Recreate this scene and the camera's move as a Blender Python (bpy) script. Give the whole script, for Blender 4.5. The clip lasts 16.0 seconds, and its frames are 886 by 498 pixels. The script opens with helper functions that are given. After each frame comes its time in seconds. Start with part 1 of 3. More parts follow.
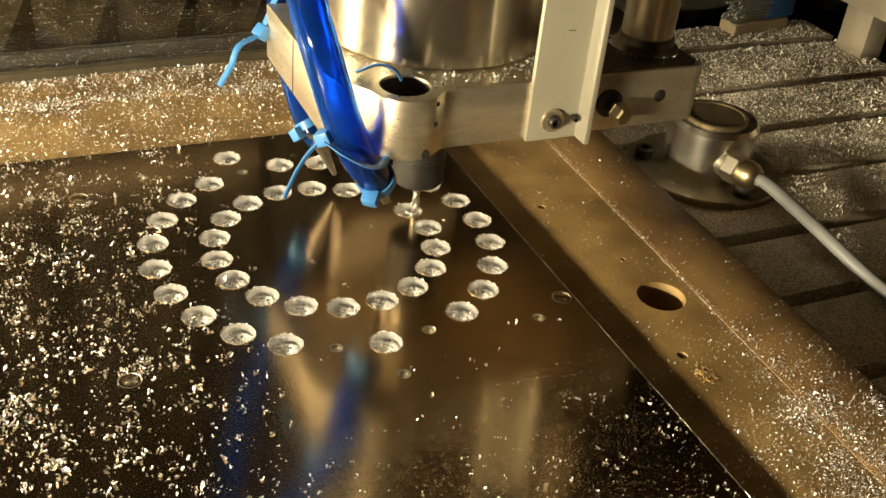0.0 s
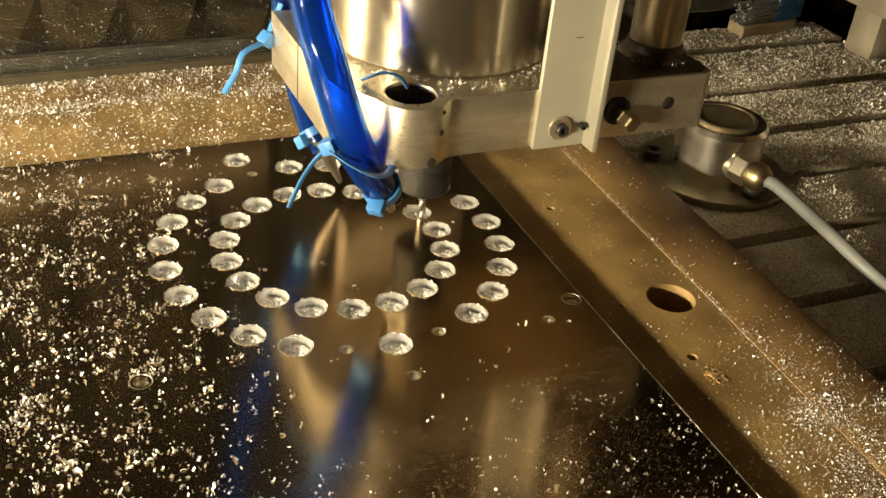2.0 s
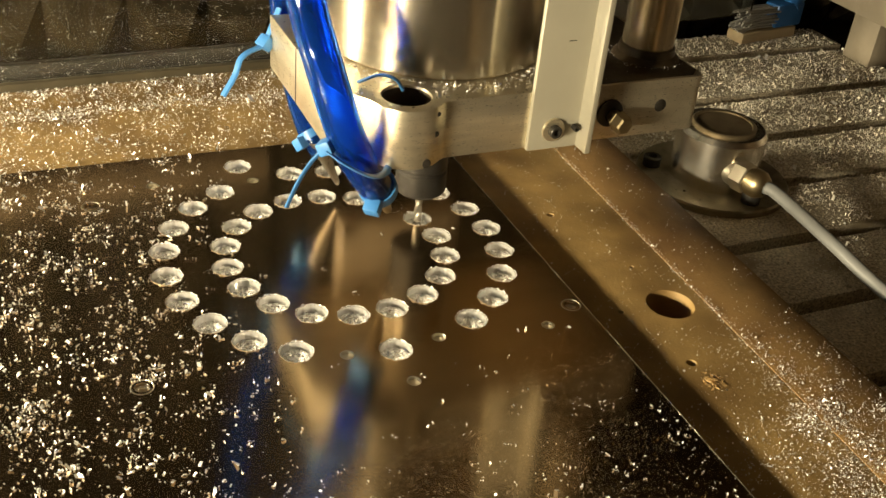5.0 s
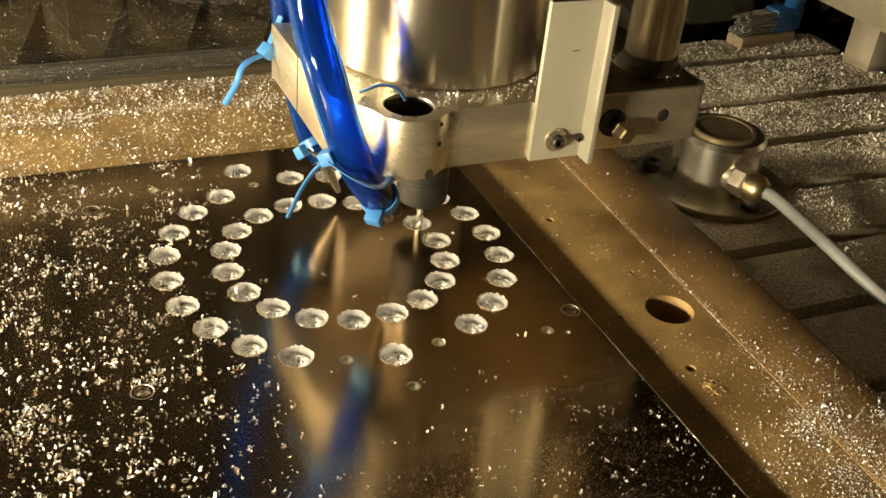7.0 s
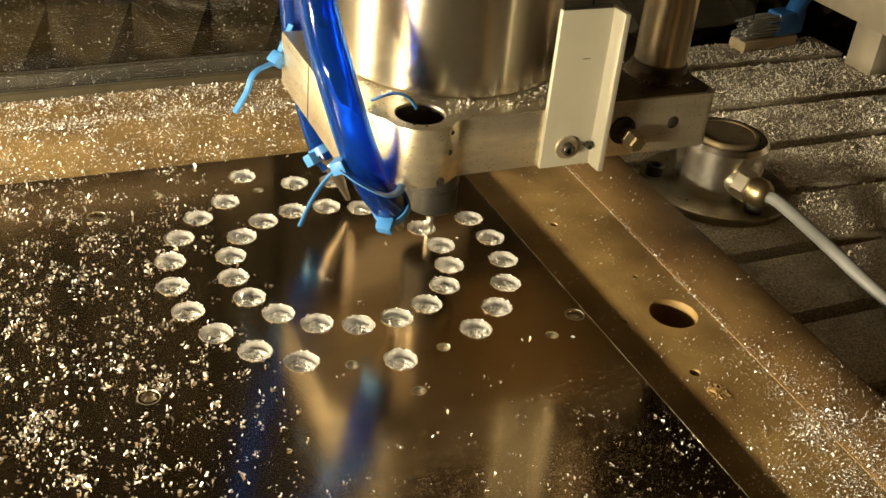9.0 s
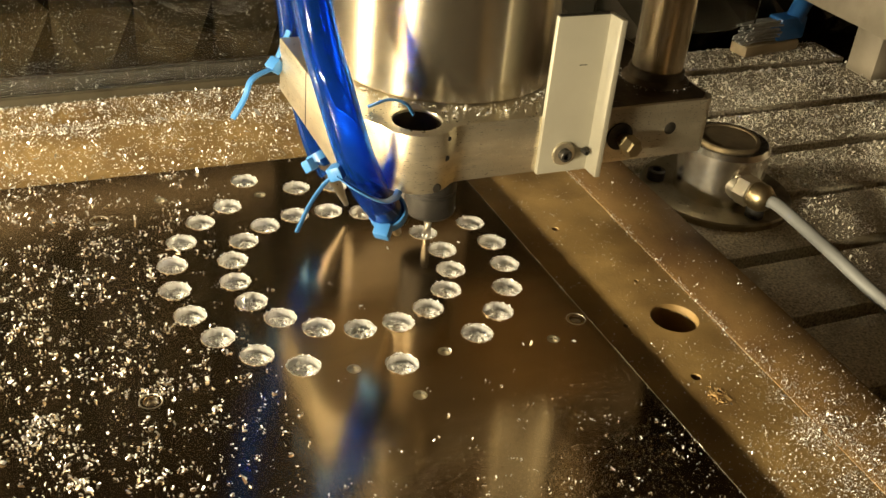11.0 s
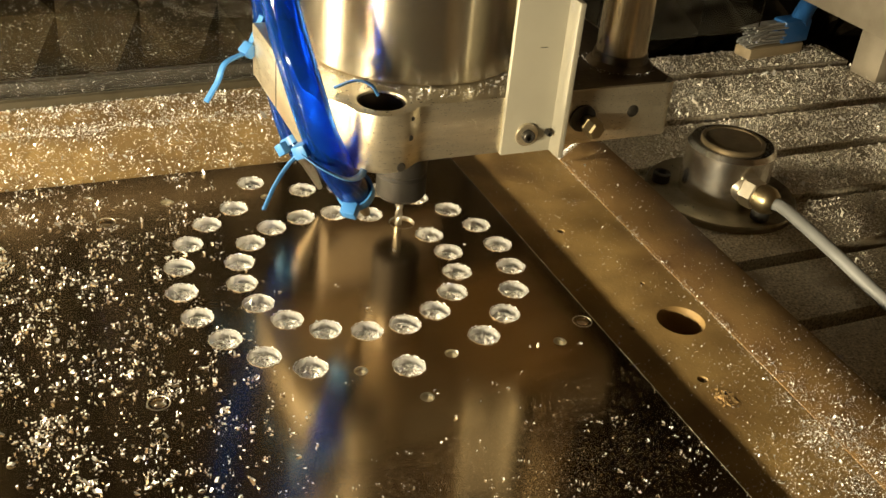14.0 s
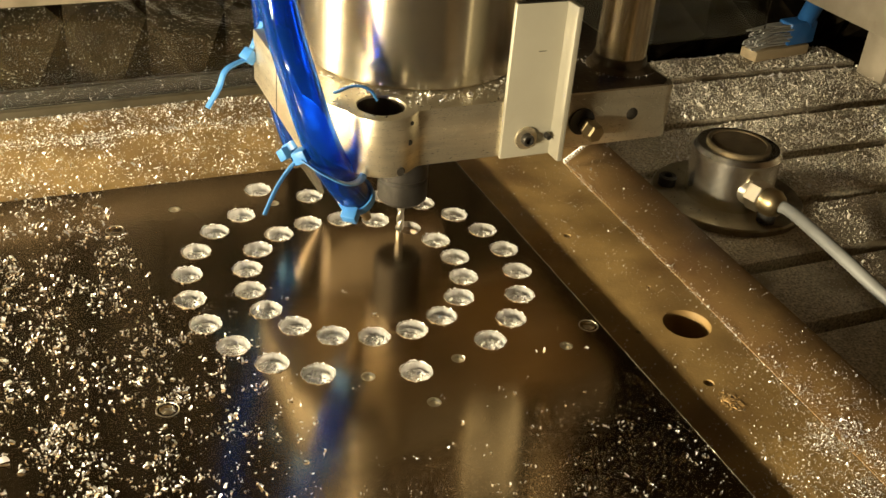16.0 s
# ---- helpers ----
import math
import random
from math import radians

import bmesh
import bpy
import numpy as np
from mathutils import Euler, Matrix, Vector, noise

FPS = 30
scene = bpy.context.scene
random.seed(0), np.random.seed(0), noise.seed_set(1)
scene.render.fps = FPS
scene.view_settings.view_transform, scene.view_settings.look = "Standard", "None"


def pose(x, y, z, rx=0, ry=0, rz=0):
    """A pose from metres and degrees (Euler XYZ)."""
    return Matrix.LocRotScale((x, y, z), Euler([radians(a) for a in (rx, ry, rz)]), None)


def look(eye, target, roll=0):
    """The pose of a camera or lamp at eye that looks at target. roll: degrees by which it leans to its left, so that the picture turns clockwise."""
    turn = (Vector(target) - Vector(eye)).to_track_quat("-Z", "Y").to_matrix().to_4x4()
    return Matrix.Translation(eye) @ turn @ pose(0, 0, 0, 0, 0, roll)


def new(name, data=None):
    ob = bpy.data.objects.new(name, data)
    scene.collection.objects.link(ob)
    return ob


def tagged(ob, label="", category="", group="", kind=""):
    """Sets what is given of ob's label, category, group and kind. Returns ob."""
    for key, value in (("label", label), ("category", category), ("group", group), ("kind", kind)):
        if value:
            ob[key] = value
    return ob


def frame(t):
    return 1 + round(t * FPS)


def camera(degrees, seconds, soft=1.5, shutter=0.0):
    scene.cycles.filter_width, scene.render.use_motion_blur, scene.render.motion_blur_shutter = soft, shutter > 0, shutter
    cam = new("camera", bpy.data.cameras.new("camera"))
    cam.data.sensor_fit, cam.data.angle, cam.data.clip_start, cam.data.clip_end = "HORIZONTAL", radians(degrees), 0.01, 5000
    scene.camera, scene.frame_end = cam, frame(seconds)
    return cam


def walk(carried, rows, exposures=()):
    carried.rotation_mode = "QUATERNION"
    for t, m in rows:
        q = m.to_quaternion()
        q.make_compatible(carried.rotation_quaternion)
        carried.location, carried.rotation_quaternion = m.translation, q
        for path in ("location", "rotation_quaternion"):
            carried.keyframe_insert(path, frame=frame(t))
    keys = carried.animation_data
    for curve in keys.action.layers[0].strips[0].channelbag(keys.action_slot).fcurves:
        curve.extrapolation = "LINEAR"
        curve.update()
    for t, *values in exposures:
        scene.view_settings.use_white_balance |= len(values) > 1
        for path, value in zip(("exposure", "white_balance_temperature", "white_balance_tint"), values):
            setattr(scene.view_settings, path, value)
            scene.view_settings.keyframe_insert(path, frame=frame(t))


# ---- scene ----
cam = camera(46.834, 16.0, soft=1.5, shutter=0.4)
EYES = [
    (0, (-0.10043, -0.29334, 0.19924), (0.05073, 0.00777, -0.01637), 6.047),
    (0.5, (-0.10117, -0.29312, 0.19861), (0.04997, 0.00857, -0.01619), 5.938),
    (1, (-0.10165, -0.29340, 0.19871), (0.04973, 0.00809, -0.01621), 6.028),
    (1.5, (-0.10134, -0.29382, 0.19859), (0.04872, 0.00844, -0.01617), 5.889),
    (2, (-0.10164, -0.29319, 0.19894), (0.04749, 0.00940, -0.01600), 5.819),
    (2.5, (-0.10171, -0.29376, 0.19892), (0.04693, 0.00932, -0.01566), 5.734),
    (3, (-0.10162, -0.29364, 0.19956), (0.04687, 0.00929, -0.01534), 5.722),
    (3.5, (-0.10195, -0.29329, 0.19978), (0.04715, 0.00955, -0.01483), 5.804),
    (4, (-0.10201, -0.29417, 0.19954), (0.04728, 0.00929, -0.01406), 5.769),
    (6.5, (-0.10257, -0.29443, 0.20055), (0.04719, 0.00966, -0.01182), 5.943),
    (7, (-0.10257, -0.29432, 0.20087), (0.04728, 0.00991, -0.01123), 5.951),
    (7.5, (-0.10266, -0.29464, 0.20115), (0.04721, 0.00979, -0.01065), 5.901),
    (8, (-0.10286, -0.29478, 0.20161), (0.04693, 0.00978, -0.01007), 5.854),
    (8.5, (-0.10352, -0.29469, 0.20117), (0.04617, 0.01022, -0.01007), 5.785),
    (9, (-0.10354, -0.29448, 0.20197), (0.04565, 0.01070, -0.00924), 5.732),
    (11.5, (-0.10380, -0.29527, 0.20235), (0.04499, 0.01139, -0.00700), 5.634),
    (12, (-0.10483, -0.29482, 0.20225), (0.04509, 0.01159, -0.00663), 5.790),
    (12.5, (-0.10565, -0.29502, 0.20289), (0.04459, 0.01127, -0.00594), 5.845),
    (13, (-0.10533, -0.29570, 0.20305), (0.04369, 0.01134, -0.00556), 5.709),
    (13.5, (-0.10560, -0.29491, 0.20258), (0.04288, 0.01227, -0.00622), 5.687),
    (14, (-0.10545, -0.29480, 0.20256), (0.04282, 0.01222, -0.00661), 5.664),
    (14.5, (-0.10511, -0.29599, 0.20349), (0.04204, 0.01161, -0.00563), 5.410),
    (15, (-0.10480, -0.29580, 0.20371), (0.04204, 0.01201, -0.00532), 5.269),
    (15.5, (-0.10494, -0.29598, 0.20426), (0.04164, 0.01214, -0.00450), 5.195),
    (16, (-0.10513, -0.29597, 0.20424), (0.04017, 0.01294, -0.00423), 4.966),
]
walk(cam, [(t, look(eye, target, roll)) for t, eye, target, roll in EYES])


# ---- light ----
world = bpy.data.worlds.new("dim_room")
scene.world = world
world.use_nodes = True
world.node_tree.nodes["Background"].inputs[0].default_value = (1.0, 0.78, 0.5, 1)
world.node_tree.nodes["Background"].inputs[1].default_value = 0.055


def area(name, eye, target, size, size_y, watts, colour):
    d = bpy.data.lights.new(name, "AREA")
    d.shape, d.size, d.size_y, d.energy, d.color = "RECTANGLE", size, size_y, watts, colour
    ob = new(name, d)
    ob.matrix_world = look(eye, target)
    return ob


WARM = (1.0, 0.84, 0.54)
# two low work lamps by the enclosure's side
area("work_lamp", (-0.50, 0.165, 0.118), (0.1, 0.06, 0.03), 0.15, 0.034, 8.8, WARM)
area("work_lamp", (-0.50, -0.29, 0.118), (0.1, -0.05, 0.03), 0.14, 0.034, 9.4, WARM)


# ---- materials ----
def material(name, colour, rough=0.5, metal=0.0, vary=0.15, scale=60.0, bump=0.0, bump_scale=400.0, rough_vary=0.1,
             stretch=(1, 1, 1), stain=None, stain_scale=25.0, stain_at=(0.55, 0.7), per_object=0.0, transmission=0.0, ior=1.45, turned=0.0, brushed=0.0):
    m = bpy.data.materials.new(name)
    m.use_nodes = True
    nt = m.node_tree
    b = nt.nodes["Principled BSDF"]
    n = nt.nodes.new
    link = nt.links.new
    co = n("ShaderNodeTexCoord")
    mp = n("ShaderNodeMapping")
    mp.inputs["Scale"].default_value = stretch
    link(co.outputs["Object"], mp.inputs["Vector"])
    big = n("ShaderNodeTexNoise")
    big.inputs["Scale"].default_value, big.inputs["Detail"].default_value = scale, 6
    link(mp.outputs[0], big.inputs["Vector"])
    ramp = n("ShaderNodeValToRGB")
    lo = [max(0, c * (1 - vary)) for c in colour]
    hi = [min(1, c * (1 + vary)) for c in colour]
    ramp.color_ramp.elements[0].color, ramp.color_ramp.elements[1].color = (*lo, 1), (*hi, 1)
    ramp.color_ramp.elements[0].position, ramp.color_ramp.elements[1].position = 0.3, 0.7
    link(big.outputs["Fac"], ramp.inputs["Fac"])
    out = ramp.outputs["Color"]
    if stain:
        sn = n("ShaderNodeTexNoise")
        sn.inputs["Scale"].default_value, sn.inputs["Detail"].default_value = stain_scale, 8
        link(co.outputs["Object"], sn.inputs["Vector"])
        sr = n("ShaderNodeValToRGB")
        sr.color_ramp.elements[0].position, sr.color_ramp.elements[1].position = stain_at
        link(sn.outputs["Fac"], sr.inputs["Fac"])
        mix = n("ShaderNodeMix")
        mix.data_type = "RGBA"
        link(sr.outputs["Color"], mix.inputs["Factor"])
        link(out, mix.inputs["A"])
        mix.inputs["B"].default_value = (*stain, 1)
        out = mix.outputs["Result"]
    if per_object:
        info = n("ShaderNodeObjectInfo")
        hsv = n("ShaderNodeHueSaturation")
        mr = n("ShaderNodeMapRange")
        mr.inputs["To Min"].default_value, mr.inputs["To Max"].default_value = 1 - per_object, 1 + per_object
        link(info.outputs["Random"], mr.inputs["Value"])
        link(mr.outputs[0], hsv.inputs["Value"])
        link(out, hsv.inputs["Color"])
        out = hsv.outputs["Color"]
    link(out, b.inputs["Base Color"])
    fine = n("ShaderNodeTexNoise")
    fine.inputs["Scale"].default_value, fine.inputs["Detail"].default_value = bump_scale, 4
    link(mp.outputs[0], fine.inputs["Vector"])
    rr = n("ShaderNodeMapRange")
    rr.inputs["To Min"].default_value, rr.inputs["To Max"].default_value = max(0.02, rough - rough_vary), min(1, rough + rough_vary)
    link(fine.outputs["Fac"], rr.inputs["Value"])
    link(rr.outputs[0], b.inputs["Roughness"])
    b.inputs["Metallic"].default_value = metal
    b.inputs["IOR"].default_value = ior
    b.inputs["Transmission Weight"].default_value = transmission
    if turned:
        tn = n("ShaderNodeTangent")
        tn.direction_type, tn.axis = "RADIAL", "Z"
        link(tn.outputs[0], b.inputs["Tangent"])
        b.inputs["Anisotropic"].default_value, b.inputs["Anisotropic Rotation"].default_value = turned, 0.25
    if brushed:
        along = n("ShaderNodeCombineXYZ")
        along.inputs[0].default_value, along.inputs[1].default_value = 0.34, 0.94
        link(along.outputs[0], b.inputs["Tangent"])
        b.inputs["Anisotropic"].default_value = brushed
    if bump:
        bp = n("ShaderNodeBump")
        bp.inputs["Strength"].default_value, bp.inputs["Distance"].default_value = bump, 0.0004
        link(fine.outputs["Fac"], bp.inputs["Height"])
        link(bp.outputs[0], b.inputs["Normal"])
    return m


PLATE = material("rolled_aluminium", (0.52, 0.415, 0.285), 0.155, 1.0, 0.07, 30, 0.02, 500, 0.03, stretch=(0.4, 5, 1), stain=(0.43, 0.335, 0.22), stain_scale=18, stain_at=(0.45, 0.8), brushed=0.65)
CUT = material("milled_aluminium", (0.97, 0.95, 0.91), 0.32, 0.8, 0.17, 900, 0.35, 1100, 0.1, stretch=(1, 1, 0.06))
FLOOR = material("swirled_pocket_floor", (0.86, 0.83, 0.76), 0.26, 0.95, 0.35, 700, 0.9, 1300, 0.1)
CHIP = material("aluminium_chip", (0.96, 0.95, 0.93), 0.40, 0.65, 0.08, 200, 0.3, 2000, 0.12)
DUST = material("grey_chip_dust", (0.74, 0.70, 0.62), 0.45, 0.25, 0.3, 300, 0.3, 1500, 0.15)
BOARD = material("worn_fibreboard", (0.31, 0.205, 0.078), 0.5, 0.0, 0.25, 55, 0.2, 900, 0.14, stain=(0.15, 0.088, 0.032), stain_scale=24, stain_at=(0.45, 0.72))
BOARD_DARK = material("oiled_fibreboard", (0.26, 0.160, 0.060), 0.62, 0.0, 0.25, 45, 0.2, 900, 0.14, stain=(0.13, 0.072, 0.027), stain_scale=22, stain_at=(0.42, 0.68))
FIBRE = material("torn_pale_fibre", (0.52, 0.34, 0.14), 0.7, 0.0, 0.2, 300, 0.4, 900, 0.1)
FINE = material("fine_brown_dust", (0.36, 0.285, 0.19), 0.6, 0.2, 0.4, 900, 0.2, 1500, 0.1)
FLANGE = material("oily_sensor_steel", (0.29, 0.25, 0.17), 0.32, 0.65, 0.3, 60, 0.2, 500, 0.12, stain=(0.10, 0.075, 0.045), stain_scale=50)
BUTTON = material("rusted_contact_steel", (0.16, 0.125, 0.075), 0.45, 0.6, 0.3, 90, 0.2, 500, 0.12, stain=(0.09, 0.06, 0.03), stain_scale=90)
IRON = material("swarf_coated_table", (0.50, 0.45, 0.35), 0.6, 0.15, 0.65, 900, 0.9, 900, 0.15, stain=(0.30, 0.25, 0.17), stain_scale=40)
STEEL = material("turned_steel", (0.66, 0.60, 0.48), 0.26, 0.97, 0.05, 30, 0.0, 200, 0.02, stretch=(1, 1, 0.15), stain=(0.60, 0.54, 0.43), stain_scale=30, stain_at=(0.45, 0.85), turned=0.8)
ROD = material("polished_rod_steel", (0.82, 0.70, 0.50), 0.24, 0.85, 0.12, 40, 0.0, 300, 0.05, stain=(0.60, 0.48, 0.31), stain_scale=50, stain_at=(0.45, 0.75))
BLOCK = material("milled_clamp_aluminium", (0.72, 0.66, 0.52), 0.31, 0.88, 0.14, 50, 0.07, 600, 0.12, stretch=(1, 1, 8), stain=(0.60, 0.53, 0.39), stain_scale=45, stain_at=(0.46, 0.74))
WHITE = material("cream_coated_aluminium", (0.305, 0.29, 0.235), 0.42, 0.15, 0.05, 60, 0.06, 800, 0.06, stain=(0.27, 0.24, 0.18), stain_scale=70, stain_at=(0.60, 0.82))
DARK = material("blackened_steel", (0.045, 0.042, 0.038), 0.42, 0.6, 0.3, 90, 0.15, 700, 0.12)
BROWN_FILM = material("dark_brown_film", (0.045, 0.032, 0.018), 0.4, 0.1, 0.5, 90, 0.3, 500, 0.15, stain=(0.12, 0.09, 0.055), stain_scale=60, stain_at=(0.5, 0.8))
# near-black for dirt marks, and for the shade inside slit and tapped holes
GRIME_AND_SHADE = material("grime_and_hole_shade", (0.014, 0.012, 0.009), 0.55, 0.0, 0.5, 120, 0.6, 500, 0.2)
CARBIDE = material("bright_carbide", (0.72, 0.69, 0.62), 0.3, 1.0, 0.08, 200, 0.05, 900, 0.08)
BRASS = material("brass_fitting", (0.42, 0.34, 0.20), 0.38, 1.0, 0.15, 90, 0.1, 800, 0.1)
NICKEL = material("nickel_fitting", (0.66, 0.61, 0.50), 0.36, 1.0, 0.1, 100, 0.1, 800, 0.1)
CHROME = material("machined_sensor_steel", (0.93, 0.90, 0.83), 0.24, 1.0, 0.06, 60, 0.0, 300, 0.04, stretch=(1, 1, 1), stain=(0.66, 0.61, 0.51), stain_scale=45, stain_at=(0.45, 0.85), turned=0.4)
CABLE = material("grey_cable_sheath", (0.20, 0.205, 0.205), 0.45, 0.0, 0.08, 80, 0.05, 900, 0.06)
TUBE = material("translucent_blue_tube", (0.022, 0.165, 0.80), 0.06, 0.0, 0.10, 60, 0.0, 400, 0.03, transmission=0.92, ior=1.38)
TIE = material("light_blue_nylon", (0.044, 0.18, 0.46), 0.38, 0.0, 0.06, 90, 0.05, 900, 0.06)
FOAM = material("grey_acoustic_foam", (0.016, 0.0125, 0.008), 0.9, 0.0, 0.5, 120, 0.9, 500, 0.05, stain=(0.008, 0.0063, 0.0042), stain_scale=25, ior=1.06)
PERSPEX = material("clear_acrylic", (0.95, 0.96, 0.94), 0.04, 0.0, 0.02, 20, 0.0, 300, 0.02, transmission=1.0, ior=1.47)
GREY = material("grey_painted_bar", (0.085, 0.072, 0.046), 0.45, 0.2, 0.12, 60, 0.1, 600, 0.1, stain=(0.06, 0.05, 0.03), stain_scale=40)
GREY_LIGHT = material("pale_grey_rail", (0.27, 0.235, 0.18), 0.5, 0.1, 0.15, 60, 0.1, 600, 0.1, stain=(0.17, 0.14, 0.10), stain_scale=40)
WOOD = material("pale_timber", (0.45, 0.36, 0.23), 0.6, 0.0, 0.15, 50, 0.2, 500, 0.1, stretch=(0.3, 3, 3))
BLUE = material("blue_plastic", (0.03, 0.14, 0.42), 0.35, 0.0, 0.1, 60, 0.05, 500, 0.08)
BRISTLE = material("white_bristle", (0.40, 0.40, 0.39), 0.6, 0.0, 0.15, 90)
PANEL = material("dark_enclosure_panel", (0.080, 0.052, 0.026), 0.6, 0.0, 0.25, 8, 0.1, 200, 0.1)


# ---- mesh helpers (sizes in millimetres) ----
MM = 0.001


def thing(name, label, category, kind="", group="", at=None):
    ob = new(name)
    ob.empty_display_size = 0.01
    if at is not None:
        ob.matrix_world = at
    return tagged(ob, label, category, group, kind)


def part(name, bm, mat, parent=None, label="", smooth=35.0):
    """One mesh object out of a bmesh given in millimetres."""
    bmesh.ops.scale(bm, vec=(MM, MM, MM), verts=bm.verts)
    bmesh.ops.recalc_face_normals(bm, faces=bm.faces)
    me = bpy.data.meshes.new(name)
    if smooth:
        for f in bm.faces:
            f.smooth = True
        for e in bm.edges:
            if len(e.link_faces) == 2 and e.calc_face_angle(0) > radians(smooth):
                e.smooth = False
    bm.to_mesh(me)
    bm.free()
    me.materials.append(mat)
    ob = new(name, me)
    ob.parent = parent
    return tagged(ob, label)


def box(x0, x1, y0, y1, z0, z1, bevel=0.4, segs=2):
    bm = bmesh.new()
    bmesh.ops.create_cube(bm, size=1)
    bmesh.ops.scale(bm, vec=(x1 - x0, y1 - y0, z1 - z0), verts=bm.verts)
    bmesh.ops.translate(bm, vec=((x0 + x1) / 2, (y0 + y1) / 2, (z0 + z1) / 2), verts=bm.verts)
    if bevel:
        bmesh.ops.bevel(bm, geom=bm.edges[:], offset=bevel, segments=segs, profile=0.5, affect="EDGES")
    return bm


def lathe(profile, n=48, at=(0, 0, 0), axis=None, bm=None):
    """A turned body: profile of (radius, height), closed on the axis where the radius is 0. axis: direction of its height."""
    bm = bm or bmesh.new()
    turn = Vector(axis).to_track_quat("Z", "Y").to_matrix() if axis is not None else Matrix.Identity(3)
    rings = []
    for r, z in profile:
        if r <= 1e-6:
            rings.append([bm.verts.new(turn @ Vector((0, 0, z)) + Vector(at))])
        else:
            rings.append([bm.verts.new(turn @ Vector((r * math.cos(2 * math.pi * k / n), r * math.sin(2 * math.pi * k / n), z)) + Vector(at)) for k in range(n)])
    for a, b in zip(rings, rings[1:]):
        for k in range(n):
            j = (k + 1) % n
            if len(a) == 1 and len(b) == 1:
                continue
            if len(a) == 1:
                bm.faces.new((a[0], b[k], b[j]))
            elif len(b) == 1:
                bm.faces.new((a[k], a[j], b[0]))
            else:
                bm.faces.new((a[k], a[j], b[j], b[k]))
    return bm


def spline(points, n=10):
    """A smooth line through the points (Catmull-Rom)."""
    p = [Vector(q) for q in points]
    p = [p[0] * 2 - p[1]] + p + [p[-1] * 2 - p[-2]]
    out = []
    for k in range(1, len(p) - 2):
        for s in range(n):
            t = s / n
            a, b, c, d = p[k - 1:k + 3]
            out.append(0.5 * ((2 * b) + (c - a) * t + (2 * a - 5 * b + 4 * c - d) * t * t + (3 * b - a - 3 * c + d) * t ** 3))
    return out + [p[-2]]


def sweep(line, radius, n=16, bm=None, inner=0.0, flat=1.0, cap=True):
    """A tube along a line; inner: radius of its bore; flat: squeezes the section to a strap; radius may be a list."""
    bm = bm or bmesh.new()
    up = Vector((0.31, 0.2, 0.93))
    rings, bores = [], []
    for k, c in enumerate(line):
        d = (line[min(k + 1, len(line) - 1)] - line[max(k - 1, 0)]).normalized()
        u = (up - d * up.dot(d)).normalized()
        v = d.cross(u)
        up = u
        r = radius[k] if isinstance(radius, list) else radius
        ring = lambda q: [bm.verts.new(c + u * (q * flat * math.cos(2 * math.pi * j / n)) + v * (q * math.sin(2 * math.pi * j / n))) for j in range(n)]
        rings.append(ring(r))
        if inner:
            bores.append(ring(inner))
    for rs in (rings, bores):
        for a, b in zip(rs, rs[1:]):
            for j in range(n):
                i = (j + 1) % n
                bm.faces.new((a[j], a[i], b[i], b[j]))
    for e in (0, -1):
        if inner:
            for j in range(n):
                i = (j + 1) % n
                bm.faces.new((rings[e][j], rings[e][i], bores[e][i], bores[e][j]))
        elif cap:
            bm.faces.new(rings[e])
    return bm


def prism(outline, z0, z1, bevel=0.5):
    """An upright block over an outline of (x, y)."""
    bm = bmesh.new()
    f = bm.faces.new([bm.verts.new((x, y, z0)) for x, y in outline])
    up = bmesh.ops.extrude_face_region(bm, geom=[f])
    bmesh.ops.translate(bm, vec=(0, 0, z1 - z0), verts=[v for v in up["geom"] if isinstance(v, bmesh.types.BMVert)])
    if bevel:
        sharp = [e for e in bm.edges if len(e.link_faces) == 2 and e.calc_face_angle(0) > radians(50)]
        bmesh.ops.bevel(bm, geom=sharp, offset=bevel, segments=2, profile=0.5, affect="EDGES")
    return bm


def arc(cx, cy, r, a0, a1, n=12):
    return [(cx + r * math.cos(radians(a0 + (a1 - a0) * k / n)), cy + r * math.sin(radians(a0 + (a1 - a0) * k / n))) for k in range(n + 1)]


def pierced(name, outline, holes, z0, z1, mat, bevel=0.15):
    """A sheet with round holes (x, y, r) through it, in millimetres."""
    cu = bpy.data.curves.new(name, "CURVE")
    cu.dimensions, cu.fill_mode, cu.extrude = "2D", "BOTH", (z1 - z0) / 2 * MM - bevel * MM
    cu.bevel_depth, cu.bevel_resolution = bevel * MM, 1
    loops = [outline] + [arc(x, y, r, 0, 360 - 360 / 40, 39) for x, y, r in holes]
    for loop in loops:
        sp = cu.splines.new("POLY")
        sp.points.add(len(loop) - 1)
        sp.use_cyclic_u = True
        for q, (x, y) in zip(sp.points, loop):
            q.co = (x * MM, y * MM, 0, 1)
    tmp = bpy.data.objects.new(name + "_outline", cu)
    scene.collection.objects.link(tmp)
    me = bpy.data.meshes.new_from_object(tmp.evaluated_get(bpy.context.evaluated_depsgraph_get()))
    bpy.data.objects.remove(tmp)
    bpy.data.curves.remove(cu)
    me.name = name
    me.transform(Matrix.Translation((0, 0, (z0 + z1) / 2 * MM)))
    bm = bmesh.new()
    bm.from_mesh(me)
    bmesh.ops.remove_doubles(bm, verts=bm.verts, dist=1e-6)
    for e in bm.edges:
        e.smooth = not (len(e.link_faces) == 2 and e.calc_face_angle(0) > radians(35))
    for f in bm.faces:
        f.smooth = abs(f.normal.z) < 0.9
    bm.to_mesh(me)
    bm.free()
    me.materials.clear()
    me.materials.append(mat)
    return new(name, me)


